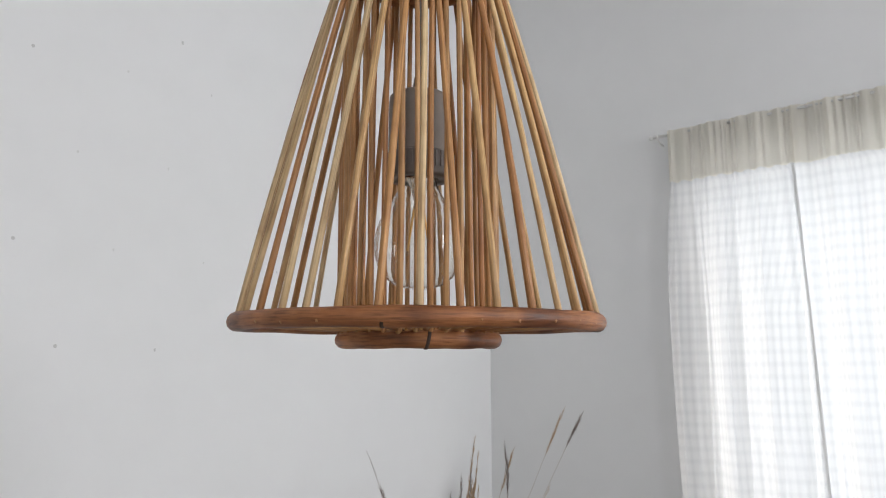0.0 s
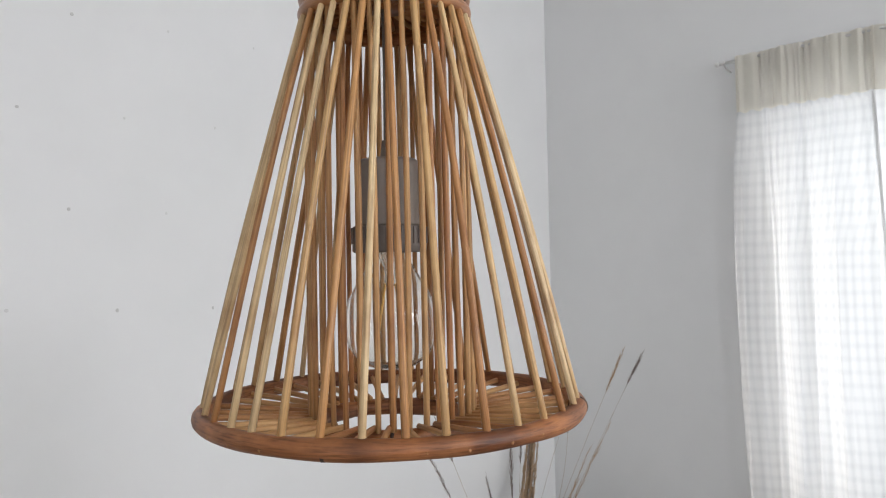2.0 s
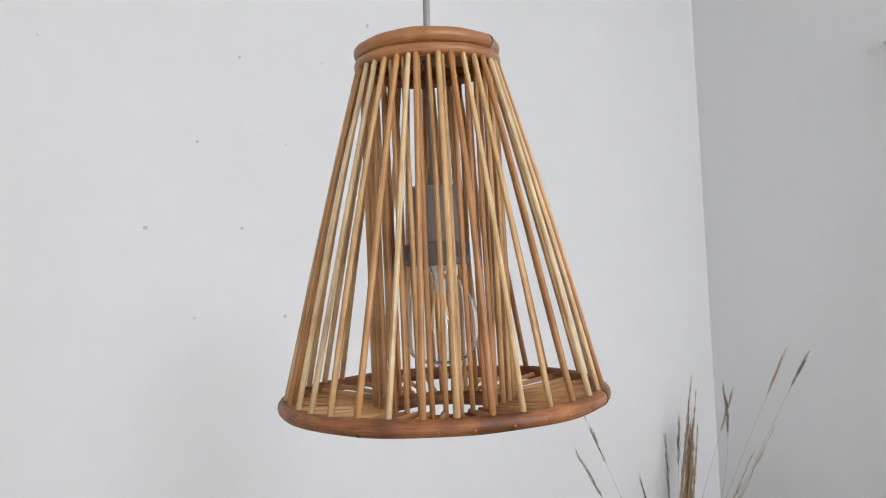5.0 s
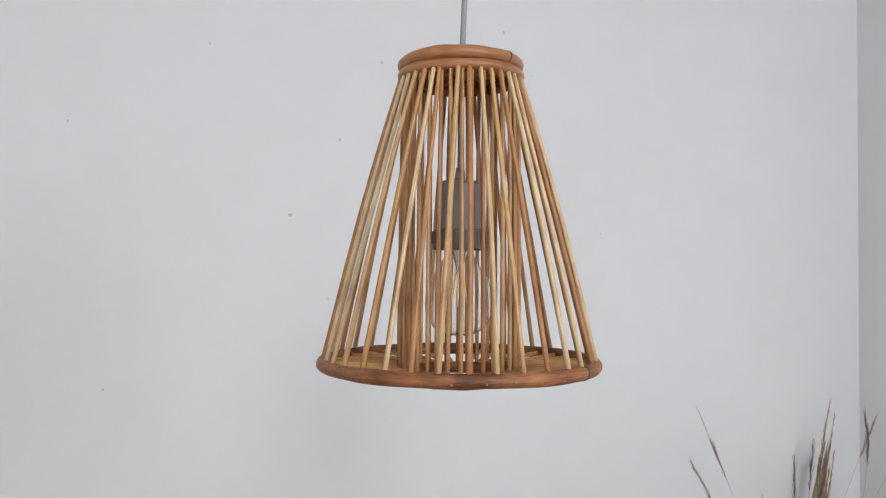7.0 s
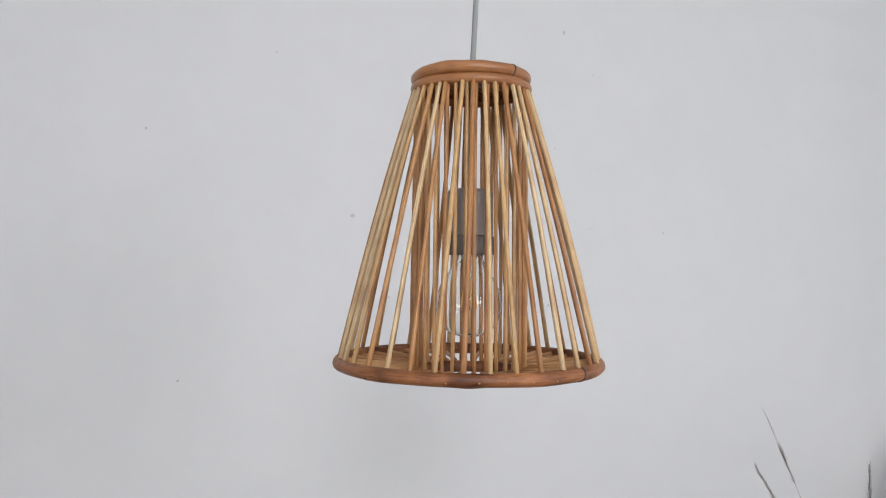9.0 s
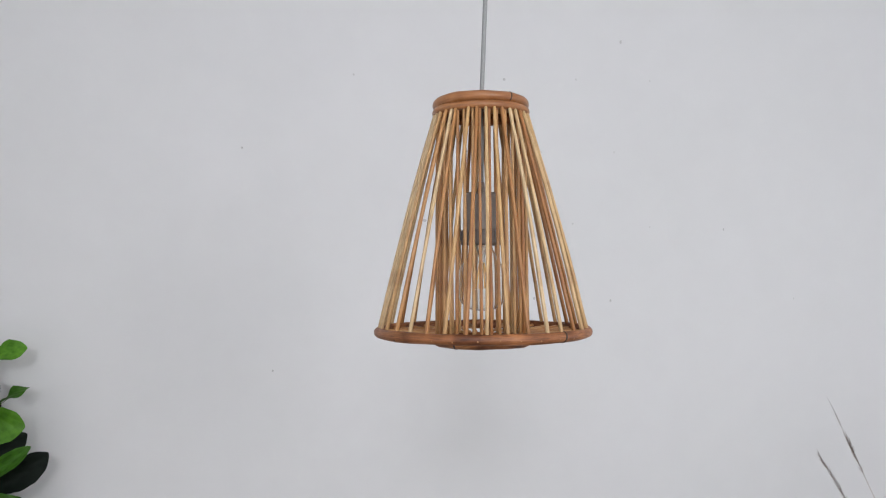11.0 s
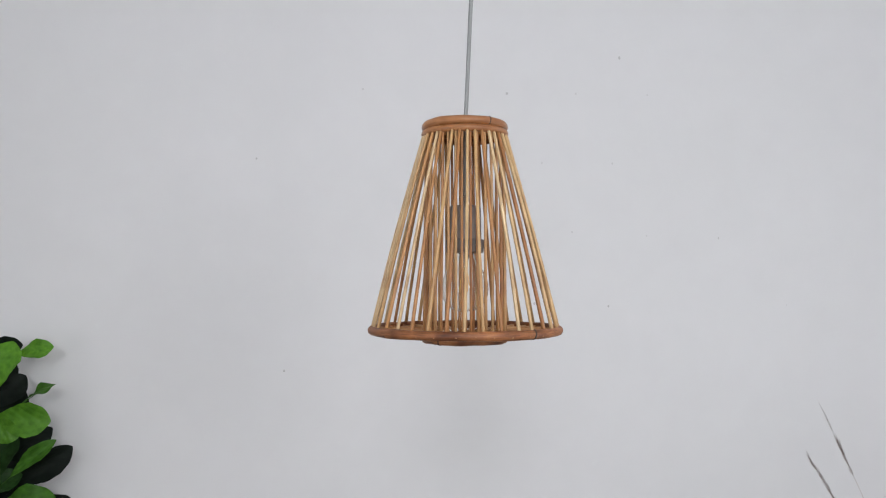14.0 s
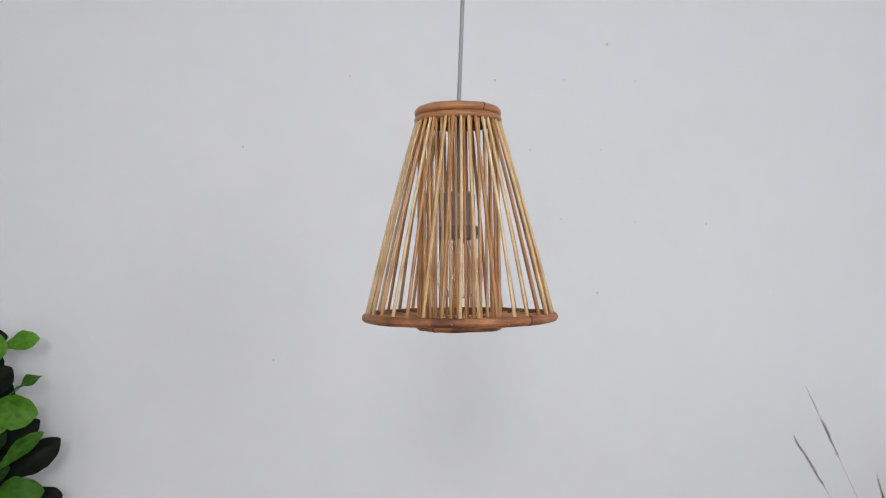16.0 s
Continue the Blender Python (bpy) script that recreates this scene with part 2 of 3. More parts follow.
def add_box(bm, lo, hi, bevel=0.0):
    made = bmesh.ops.create_cube(bm, size=1.0)["verts"]
    for v in made:
        v.co = Vector([lo[i] + (v.co[i] + 0.5) * (hi[i] - lo[i]) for i in range(3)])
    if bevel:
        edges = list({e for v in made for e in v.link_edges})
        bmesh.ops.bevel(bm, geom=edges, offset=bevel, segments=2, affect="EDGES", profile=0.5)
    return bm


def tube(bm, pts, radii, sides=8, cap=True):
    """A round tube along points, with a radius at each."""
    pts = [Vector(p) for p in pts]
    rings = []
    for i, p in enumerate(pts):
        d = (pts[min(i + 1, len(pts) - 1)] - pts[max(i - 1, 0)]).normalized()
        a = d.cross(Vector((0, 0, 1)) if abs(d.z) < 0.9 else Vector((1, 0, 0))).normalized()
        b = d.cross(a)
        rings.append([bm.verts.new(p + radii[i] * (math.cos(2 * math.pi * k / sides) * a + math.sin(2 * math.pi * k / sides) * b)) for k in range(sides)])
    for r, s in zip(rings, rings[1:]):
        for k in range(sides):
            bm.faces.new((r[k], r[(k + 1) % sides], s[(k + 1) % sides], s[k]))
    if cap:
        bm.faces.new(rings[0][::-1])
        bm.faces.new(rings[-1])
    return bm


def hoop(bm, radius, z, thick, steps=120, sides=14, wobble=0.0, seed=0.0):
    """A bent cane ring whose outer edge lies at radius."""
    rings = []
    for i in range(steps):
        a = 2 * math.pi * i / steps
        w = wobble * (math.sin(2 * a + seed) + 0.6 * math.sin(3 * a + 2.1 * seed) + 0.35 * math.sin(7 * a + seed))
        t = thick * (1 + 0.04 * math.sin(5 * a + seed) + 0.03 * math.sin(11 * a + 3 * seed))
        c = radius - thick + w
        rings.append([bm.verts.new(((c + t * math.cos(b)) * math.cos(a), (c + t * math.cos(b)) * math.sin(a), z + 0.5 * w + t * math.sin(b)))
                      for b in (2 * math.pi * k / sides for k in range(sides))])
    for i in range(steps):
        r, s = rings[i], rings[(i + 1) % steps]
        for k in range(sides):
            bm.faces.new((r[k], s[k], s[(k + 1) % sides], r[(k + 1) % sides]))
    return bm


def lathe(bm, profile, sides=40, at=(0, 0, 0)):
    rings = []
    for r, z in profile:
        rings.append([bm.verts.new((at[0] + r * math.cos(2 * math.pi * k / sides), at[1] + r * math.sin(2 * math.pi * k / sides), at[2] + z)) for k in range(sides)])
    for r, s in zip(rings, rings[1:]):
        for k in range(sides):
            bm.faces.new((r[k], r[(k + 1) % sides], s[(k + 1) % sides], s[k]))
    return bm


# ---- the room ----
def wall(name, boxes, label):
    bm = bmesh.new()
    for lo, hi in boxes:
        add_box(bm, lo, hi)
    return tagged(part(name, bm, WALL, smooth=False), label, "wall", kind="structure")


wall_north = wall("wall_north", [((WEST - THICK, NORTH, 0), (EAST + THICK, NORTH + THICK, CEILING))], "white painted plaster wall with small filler marks")
WY0, WY1, WZ0, WZ1 = -1.62, 0.645, SHADE_Z - 0.62, SHADE_Z + 0.70
wall("wall_east", [
    ((EAST, SOUTH, 0), (EAST + THICK, WY0, CEILING)),
    ((EAST, WY1, 0), (EAST + THICK, NORTH, CEILING)),
    ((EAST, WY0, 0), (EAST + THICK, WY1, WZ0)),
    ((EAST, WY0, WZ1), (EAST + THICK, WY1, CEILING))], "white painted wall with a curtained window")
GY0, GY1, GZ0, GZ1 = -2.580, -1.620, 0.10, 2.10
wall("wall_west", [
    ((WEST - THICK, SOUTH, 0), (WEST, GY0, CEILING)), ((WEST - THICK, GY1, 0), (WEST, NORTH, CEILING)),
    ((WEST - THICK, GY0, 0), (WEST, GY1, GZ0)), ((WEST - THICK, GY0, GZ1), (WEST, GY1, CEILING))], "plain white painted wall with a tall window")
SX0, SX1, SZ0, SZ1 = 0.78, 1.98, 1.22, 2.78
FX0, FX1, FZ0, FZ1 = -0.78, -0.06, 2.11, 2.79
wall("wall_south", [
    ((WEST - THICK, SOUTH - THICK, 0), (FX0, SOUTH, CEILING)), ((FX1, SOUTH - THICK, 0), (SX0, SOUTH, CEILING)), ((SX1, SOUTH - THICK, 0), (EAST + THICK, SOUTH, CEILING)),
    ((SX0, SOUTH - THICK, 0), (SX1, SOUTH, SZ0)), ((SX0, SOUTH - THICK, SZ1), (SX1, SOUTH, CEILING)),
    ((FX0, SOUTH - THICK, 0), (FX1, SOUTH, FZ0)), ((FX0, SOUTH - THICK, FZ1), (FX1, SOUTH, CEILING))], "plain white painted wall with two windows")
bm = add_box(bmesh.new(), (WEST - THICK, SOUTH - THICK, -0.2), (EAST + THICK, NORTH + THICK, 0))
tagged(part("floor", bm, FLOOR, smooth=False), "brown wooden floor", "floor", kind="structure")
bm = add_box(bmesh.new(), (WEST - THICK, SOUTH - THICK, CEILING), (EAST + THICK, NORTH + THICK, CEILING + 0.2))
tagged(part("ceiling", bm, CEIL, smooth=False), "plain white ceiling", "ceiling", kind="structure")


def window(name, corner, along, width, height, inward, label):
    """A white casement of two panes in an opening; corner: its low end on the outer side."""
    ob = empty(name, corner, label, "window")
    ob["kind"] = "structure"
    a, d = Vector(along), Vector(inward)

    def bar(title, u0, u1, z0, z1, mat=FRAME, deep=0.05, lift=0.0):
        p, q = a * u0 + d * lift + Vector((0, 0, z0)), a * u1 + d * (deep + lift) + Vector((0, 0, z1))
        lo = [min(p[i], q[i]) for i in range(3)]
        hi = [max(p[i], q[i]) for i in range(3)]
        return part(title, add_box(bmesh.new(), lo, hi, 0.004 if mat is FRAME else 0), mat, ob, smooth=False)

    bar("window_frame", 0.002, 0.055, 0.002, height - 0.002)
    bar("window_frame", width - 0.055, width - 0.002, 0.002, height - 0.002)
    bar("window_frame", 0.056, width - 0.056, 0.002, 0.055)
    bar("window_frame", 0.056, width - 0.056, height - 0.055, height - 0.002)
    bar("mullion", width / 2 - 0.03, width / 2 + 0.03, 0.056, height - 0.056)
    for u0, u1 in ((0.056, width / 2 - 0.031), (width / 2 + 0.031, width - 0.056)):
        pane = bar("pane", u0, u1, 0.056, height - 0.056, PANE_GLASS, 0.004, 0.02)
        pane.visible_shadow = False
    return ob


window("window_1", (EAST + 0.155, WY0, WZ0), (0, 1, 0), WY1 - WY0, WZ1 - WZ0, (-1, 0, 0), "white framed window behind the sheer curtain")
window("window_2", (SX0, SOUTH - 0.10, SZ0), (1, 0, 0), SX1 - SX0, SZ1 - SZ0, (0, 1, 0), "white framed window facing the lamp")
window("window_4", (FX0, SOUTH - 0.10, FZ0), (1, 0, 0), FX1 - FX0, FZ1 - FZ0, (0, 1, 0), "small high white framed window")
window("window_3", (WEST - 0.10, GY0, GZ0), (0, 1, 0), GY1 - GY0, GZ1 - GZ0, (1, 0, 0), "tall white framed window in the side wall")

# filler marks and nail holes on the north wall: x, height over the shade's bottom, radius, darkness
MARKS = [(0.690, 0.895, 5.0, 1), (0.790, 0.767, 3.2, 0), (-0.550, 0.493, 3.0, 1), (0.659, 0.027, 3.6, 1), (1.047, 0.272, 3.4, 1),
         (-0.433, -0.211, 2.8, 1), (0.294, 0.751, 3.6, 1), (0.038, 0.276, 4.2, 1), (0.288, 0.276, 3.6, 1), (0.529, 0.278, 3.2, 0),
         (0.403, 0.030, 4.0, 1), (0.155, 0.039, 3.4, 0), (0.174, 0.507, 3.0, 1), (0.420, 0.514, 3.0, 0), (0.668, 0.521, 3.4, 0),
         (-0.202, 0.745, 2.8, 0), (0.791, 0.273, 2.8, 0), (1.292, 0.044, 2.8, 0), (0.536, 0.761, 3.2, 0)]


def disc_mesh(name, mat):
    b = lathe(bmesh.new(), [(1.0, 0.0), (0.9, 0.35), (0.55, 0.55), (0.05, 0.6)], 12)
    bmesh.ops.recalc_face_normals(b, faces=b.faces)
    me = bpy.data.meshes.new(name)
    b.to_mesh(me)
    b.free()
    me.materials.append(mat)
    return me


MARK_MESH = {1: disc_mesh("mark", MARK), 0: disc_mesh("pale_mark", MARK_PALE)}
for x, z, r, dark in MARKS:
    ob = new("filler_mark", MARK_MESH[dark])
    ob.parent = wall_north
    ob.matrix_basis = Matrix.Translation((x, NORTH + 0.0002, SHADE_Z + z)) @ pose(0, 0, 0, 90, 0, 30 * x) @ Matrix.Diagonal((1.6 * r / 1000, 1.3 * r / 1000, 0.0012, 1))

# ---- the pendant lamp ----
lamp = empty("pendant_lamp", (0, 0, SHADE_Z), "cone-shaped rattan pendant lamp hanging on a grey cord", "lamp")
RIM_R, TOP_R, TOP_Z = 0.135, 0.0608, 0.2835
STICKS, STEP = 34, 360 / 34
rnd = random.Random(7)
# the shade hangs slightly out of plumb from its top
PIVOT = Vector((0, 0, TOP_Z))
TILT_TURN = Matrix.Rotation(0.02564, 4, Vector((0.0171, -0.0191, 0)).normalized())
MIDDLE = Vector((0, 0, TOP_Z / 2))
HANG = (Matrix.Translation(PIVOT) @ TILT_TURN @ Matrix.Translation(-PIVOT)
        @ Matrix.Translation(MIDDLE) @ Matrix.Rotation(0.0085, 4, Vector((0.0171, -0.0191, 0)).normalized()) @ Matrix.Translation(-MIDDLE))
lamp.matrix_basis = Matrix.Translation((0, 0, SHADE_Z)) @ HANG

part("bottom_rim", hoop(bmesh.new(), RIM_R, 0, 0.0062, 160, 14, 0.0002, 1.3), RIM, lamp, "thick brown bent cane rim")
part("top_ring", hoop(bmesh.new(), TOP_R, TOP_Z, 0.0062, 110, 14, 0.0003, 0.4), RING, lamp, "varnished bent cane ring")
part("top_ring", hoop(bmesh.new(), TOP_R + 0.0001, TOP_Z - 0.0106, 0.0052, 110, 14, 0.0003, 2.2), RING, lamp, "varnished bent cane ring")
part("top_disc", lathe(bmesh.new(), [(0.004, TOP_Z + 0.0005), (0.0545, TOP_Z + 0.0005), (0.0552, TOP_Z - 0.001), (0.0552, TOP_Z - 0.012), (0.0530, TOP_Z - 0.012), (0.0525, TOP_Z - 0.0015), (0.004, TOP_Z - 0.0015)], 72), INNER, lamp, "brown cane disc closing the top")
part("collar_ring", hoop(bmesh.new(), 0.0609, -0.0121, 0.0062, 110, 14, 0.0003, 5.0), RIM, lamp, "bent cane collar under the shade")


def binding(angle, ring_r, z, thick, wide=0.0028):
    """A dark band where the two ends of a ring meet."""
    c = Vector(((ring_r - thick) * math.cos(angle), (ring_r - thick) * math.sin(angle), z))
    out, tang = Vector((math.cos(angle), math.sin(angle), 0)), Vector((-math.sin(angle), math.cos(angle), 0))
    bm = bmesh.new()
    rings = []
    for w, rr in ((-0.5 * wide, 0.96), (-0.38 * wide, 1.08), (0.38 * wide, 1.08), (0.5 * wide, 0.96)):
        rings.append([bm.verts.new(c + tang * (w + 0.0012 * math.sin(b)) + thick * rr * (math.cos(b) * out + math.sin(b) * Vector((0, 0, 1)))) for b in (2 * math.pi * k / 16 for k in range(16))])
    for r, s in zip(rings, rings[1:]):
        for k in range(16):
            bm.faces.new((r[k], r[(k + 1) % 16], s[(k + 1) % 16], s[k]))
    part("binding", bm, BINDING, lamp, "dark joint in the cane")


binding(-2.5615, RIM_R, 0, 0.0062)
binding(-0.9420, RIM_R, 0, 0.0062)
binding(-1.0577, TOP_R, TOP_Z, 0.0062, 0.0016)
binding(-2.30, 0.0609, -0.0121, 0.0062)


def cane(name, p, q, radius, mat, bow=0.0015, sides=8, steps=6, taper=0.92, label="", bulge=0.0):
    """One straight stick with a slight bow, rounded at its ends; its own z runs along it, so that the grain does."""
    p, q = Vector(p), Vector(q)
    d = q - p
    n = d.length
    turn = d.to_track_quat("Z", "Y")
    a, b = rnd.uniform(-bow, bow), rnd.uniform(-bow, bow)
    out = turn.inverted() @ Vector((p.x, p.y, 0)).normalized()
    a, b = a + bulge * out.x, b + bulge * out.y
    pts, rad = [], []
    for i in range(steps + 1):
        u = i / steps
        arch = math.sin(math.pi * u)
        pts.append((a * arch, b * arch + 0.25 * a * math.sin(2 * math.pi * u), n * u))
        rad.append(radius * (1 + (taper - 1) * u) * rnd.uniform(0.96, 1.04))
    pts = [(0, 0, -radius * 0.5)] + pts + [(pts[-1][0], pts[-1][1], n + radius * 0.5)]
    rad = [rad[0] * 0.6] + rad + [rad[-1] * 0.6]
    ob = part(name, tube(bmesh.new(), pts, rad, sides), mat, lamp, label)
    ob.matrix_basis = Matrix.Translation(p) @ turn.to_matrix().to_4x4()
    return ob


# the sticks that face the room: where each foot stands on the rim, and by how much its top is turned from there, in degrees
FEET = [(-188.5, 2.0), (-178.2, 3.0), (-169.4, 4.9), (-159.5, 5.0), (-148.6, 4.8), (-138.0, 3.3), (-127.4, -1.7), (-117.3, 4.8),
        (-106.4, 3.6), (-96.2, 3.7), (-85.8, 3.3), (-75.2, 2.2), (-64.0, 1.5), (-54.3, 0.5), (-43.4, -1.5), (-33.0, -3.0), (-21.9, -1.0)]
REDDISH = {0, 4, 6, 8, 11, 14, 19, 20, 24, 27, 31}
for i in range(STICKS - len(FEET)):
    FEET.append((-21.9 + 10.745 * (i + 1) + rnd.uniform(-0.5, 0.5), rnd.uniform(-2, 4)))
for i, (foot_turn, top_turn) in enumerate(FEET):
    ab, at = radians(foot_turn), radians(foot_turn + top_turn)
    cane("outer_stick", (0.1284 * math.cos(ab), 0.1284 * math.sin(ab), 0.0035), (0.0586 * math.cos(at), 0.0586 * math.sin(at), TOP_Z - 0.0150),
         0.0024 * rnd.uniform(0.92, 1.1), STICK_BROWN if i in REDDISH else STICK, 0.0014,
         bulge=0.0022)
for i in range(STICKS):
    a = radians(-119.2 + STEP * i)
    at, ab = a + radians(rnd.uniform(-1.6, 1.6)), a + radians(rnd.uniform(-0.8, 0.8))
    cane("inner_stick", (0.0570 * math.cos(ab), 0.0570 * math.sin(ab), -0.0085), (0.0550 * math.cos(at), 0.0550 * math.sin(at), TOP_Z - 0.010), 0.0021 * rnd.uniform(0.92, 1.1), INNER, 0.0015)
for i in range(STICKS):
    a = radians(-132.7 + STEP * i + rnd.uniform(-1, 1))
    b = a + radians(rnd.uniform(-1.5, 1.5))
    cane("spoke", (0.1330 * math.cos(a), 0.1330 * math.sin(a), 0.0005), (0.0535 * math.cos(b), 0.0535 * math.sin(b), -0.0050), 0.0022, SPOKE, 0.0006, 8, 3)
    # the sawn end of the peg that pins the spoke, showing on the rim's outer face
    low, reach = rnd.uniform(-0.0022, -0.0006), rnd.uniform(0.1338, 0.1342)
    cane("peg", (0.1300 * math.cos(a), 0.1300 * math.sin(a), low), (reach * math.cos(a), reach * math.sin(a), low), rnd.uniform(0.0011, 0.0016), PEG, 0.0, 8, 1)

# socket, bulb and cord
socket = part("socket", lathe(bmesh.new(), [(0.0, 0.186), (0.004, 0.186), (0.0052, 0.176), (0.0056, 0.1725), (0.0195, 0.1725), (0.0222, 0.1705), (0.0228, 0.166), (0.0232, 0.127), (0.0236, 0.126), (0.0, 0.126)], 48), SOCKET, lamp, "taupe cylindrical bulb socket")
part("socket_collar", lathe(bmesh.new(), [(0.010, 0.1258), (0.0250, 0.1256), (0.0262, 0.1245), (0.0262, 0.1085), (0.0250, 0.107), (0.0150, 0.107), (0.0148, 0.112)], 48), SOCKET_DARK, socket, "ribbed socket collar")
for k in range(36):
    a = 2 * math.pi * k / 36
    bm = add_box(bmesh.new(), (0.0255, -0.0009, 0.113), (0.0270, 0.0009, 0.1245))
    ob = part("rib", bm, SOCKET_DARK, socket, smooth=False)
    ob.matrix_basis = pose(0, 0, 0, 0, 0, math.degrees(a))
GLASS_LINE = [(0.0125, 0.109), (0.0140, 0.102), (0.0180, 0.094), (0.0240, 0.085), (0.0293, 0.075), (0.0322, 0.066), (0.0331, 0.0575), (0.0325, 0.049), (0.0298, 0.0405), (0.0248, 0.0330), (0.0182, 0.0280), (0.010, 0.0256), (0.0004, 0.0250)]
bm = lathe(bmesh.new(), GLASS_LINE + [(max(0.0003, r - 0.0004), z + (0.0004 if z < 0.04 else 0)) for r, z in GLASS_LINE[::-1]], 48)
bulb = part("bulb", bm, BULB_GLASS, lamp, "clear glass filament bulb, unlit")
bulb.visible_shadow = False
part("bulb_cap", lathe(bmesh.new(), [(0.0, 0.107), (0.0128, 0.107), (0.0130, 0.114), (0.0, 0.114)], 24), BRASS, bulb)
part("glass_stem", lathe(bmesh.new(), [(0.009, 0.107), (0.0055, 0.098), (0.0035, 0.090), (0.0042, 0.086), (0.002, 0.082), (0.0013, 0.060), (0.0018, 0.052), (0.0, 0.0515)], 16), BULB_GLASS, bulb)
for k in range(4):
    a = math.pi / 4 + k * math.pi / 2
    part("filament", tube(bmesh.new(), [(0.0035 * math.cos(a), 0.0035 * math.sin(a), 0.085), (0.0085 * math.cos(a + 0.2), 0.0085 * math.sin(a + 0.2), 0.053)], [0.0009, 0.0009], 6), FILAMENT, bulb)
plumb = [HANG.inverted() @ (PIVOT + Vector(v)) for v in ((0.0004, 0, 0.016), (0.0040, 0.0006, 0.17), (0.0096, 0, 0.34), (0.039, 0, CEILING - SHADE_Z - TOP_Z))]
part("cord", tube(bmesh.new(), [(0, 0, 0.18), (0.0008, 0.0, 0.24), PIVOT, *plumb], [0.0029] * 7, 12), CORD, lamp, "grey round cable")
part("top_hub", lathe(bmesh.new(), [(0.0045, TOP_Z - 0.0055), (0.014, TOP_Z - 0.0055), (0.0150, TOP_Z - 0.003), (0.014, TOP_Z - 0.0005), (0.0045, TOP_Z - 0.0005), (0.0045, TOP_Z - 0.0055)], 28), RING, lamp, "small round hub around the cord")
for i in range(26):
    a = 2 * math.pi * i / 26 + rnd.uniform(-0.03, 0.03)
    cane("top_spoke", (0.052 * math.cos(a), 0.052 * math.sin(a), TOP_Z - 0.003), (0.013 * math.cos(a), 0.013 * math.sin(a), TOP_Z - 0.003), 0.0020, SPOKE, 0.0003, 6, 2)

# ---- curtain on the east wall ----
ROD_X, ROD_Z = EAST - 0.043, SHADE_Z + 0.799
curtain = empty("sheer_curtain", (ROD_X, 0.3, ROD_Z), "sheer white checked curtain with a cream header on a thin rod", "curtain")


def folds(y, z, seed):
    """How far the cloth stands off the rod's line: gathers, loose below the header."""
    warp = y + 0.010 * math.sin(y * 23 + seed) + 0.006 * math.sin(y * 61 + 2 * seed)
    loose = min(1.0, max(0.25, (SHADE_Z + 0.65 - z) / 0.5))
    deep = 0.55 + 0.45 * math.sin(y * 13.0 + 4 * seed)
    tight = 0.0032 * min(1.0, max(0.0, (z - SHADE_Z - 0.58) / 0.06))
    return (tight * math.sin(warp * 265 + 5 * seed) + 0.0012 * math.sin(warp * 410 + seed) + 0.021 * loose * math.sin(warp * 43 + 1.3 * seed + 0.5 * math.sin(2.2 * z)) + 0.0042 * deep * math.sin(warp * 118 + 2.7 * seed + 0.6 * z)
            + 0.0022 * math.sin(warp * 205 + 3.1 * seed - 1.5 * z) + 0.018 * (loose - 0.25) * math.sin(y * 21 + seed + 0.3 * z))


def cloth_sheet(name, top, bottom, y_left, y_right, off, mat, seed, label, scallop=0.0, nu=150, nv=40):
    """A hanging sheet from y_left(z) to y_right(z); the UV is the cloth's own length in metres."""
    bm = bmesh.new()
    uvl = bm.loops.layers.uv.new("UVMap")
    grid, uvs = [], {}
    for j in range(nv + 1):
        row, run, last = [], 0.0, None
        for i in range(nu + 1):
            u = i / nu
            foot = bottom + scallop * math.sin(u * 60 + seed)
            z = top + (foot - top) * j / nv
            y = y_left(z) + (y_right(z) - y_left(z)) * u
            x = off + folds(y, z, seed)
            if last is not None:
                run += math.hypot(x - last[0], y - last[1]) * 1.55
            last = (x, y)
            v = bm.verts.new((x - curtain.location.x + ROD_X, y - curtain.location.y, z - curtain.location.z))
            uvs[v] = (run, z)
            row.append(v)
        grid.append(row)
    for j in range(nv):
        for i in range(nu):
            f = bm.faces.new((grid[j][i], grid[j][i + 1], grid[j + 1][i + 1], grid[j + 1][i]))
            for lp in f.loops:
                lp[uvl].uv = uvs[lp.vert]
    return part(name, bm, mat, curtain, label)


def left_edge(z):
    return 0.690 + 0.026 * math.sin((ROD_Z - z) * 2.2) * min(1, (ROD_Z - z) * 3)


def split(z):
    return 0.282 - 0.034 * (SHADE_Z + 0.60 - z)


FOOT = 0.25
cloth_sheet("curtain_panel", ROD_Z + 0.004, FOOT, left_edge, split, -0.004, SHEER, 0.7, "sheer white checked panel")
cloth_sheet("curtain_panel", ROD_Z + 0.004, FOOT, lambda z: split(z) + 0.012, lambda z: -1.72, 0.010, SHEER, 2.9, "sheer white checked panel", nu=560)
cloth_sheet("curtain_hem", SHADE_Z + 0.62, FOOT, lambda z: split(z) + 0.010, lambda z: split(z) - 0.002, -0.008, HEM_CLOTH, 0.7, "doubled hem of the sheer panel", nu=6)
cloth_sheet("curtain_header", ROD_Z + 0.012, SHADE_Z + 0.622, lambda z: 0.693, lambda z: 0.276, -0.010, HEADER_CLOTH, 0.7, "cream doubled cloth header", 0.0035, 150, 10)
cloth_sheet("curtain_header", ROD_Z + 0.012, SHADE_Z + 0.622, lambda z: 0.285, lambda z: -1.72, -0.004, HEADER_CLOTH, 2.9, "cream doubled cloth header", 0.0035, 560, 10)
part("rod", tube(bmesh.new(), [(0, y - 0.3, 0) for y in (-1.76, 0.0, 0.750)], [0.005] * 3, 12), ROD, curtain, "thin white rod")
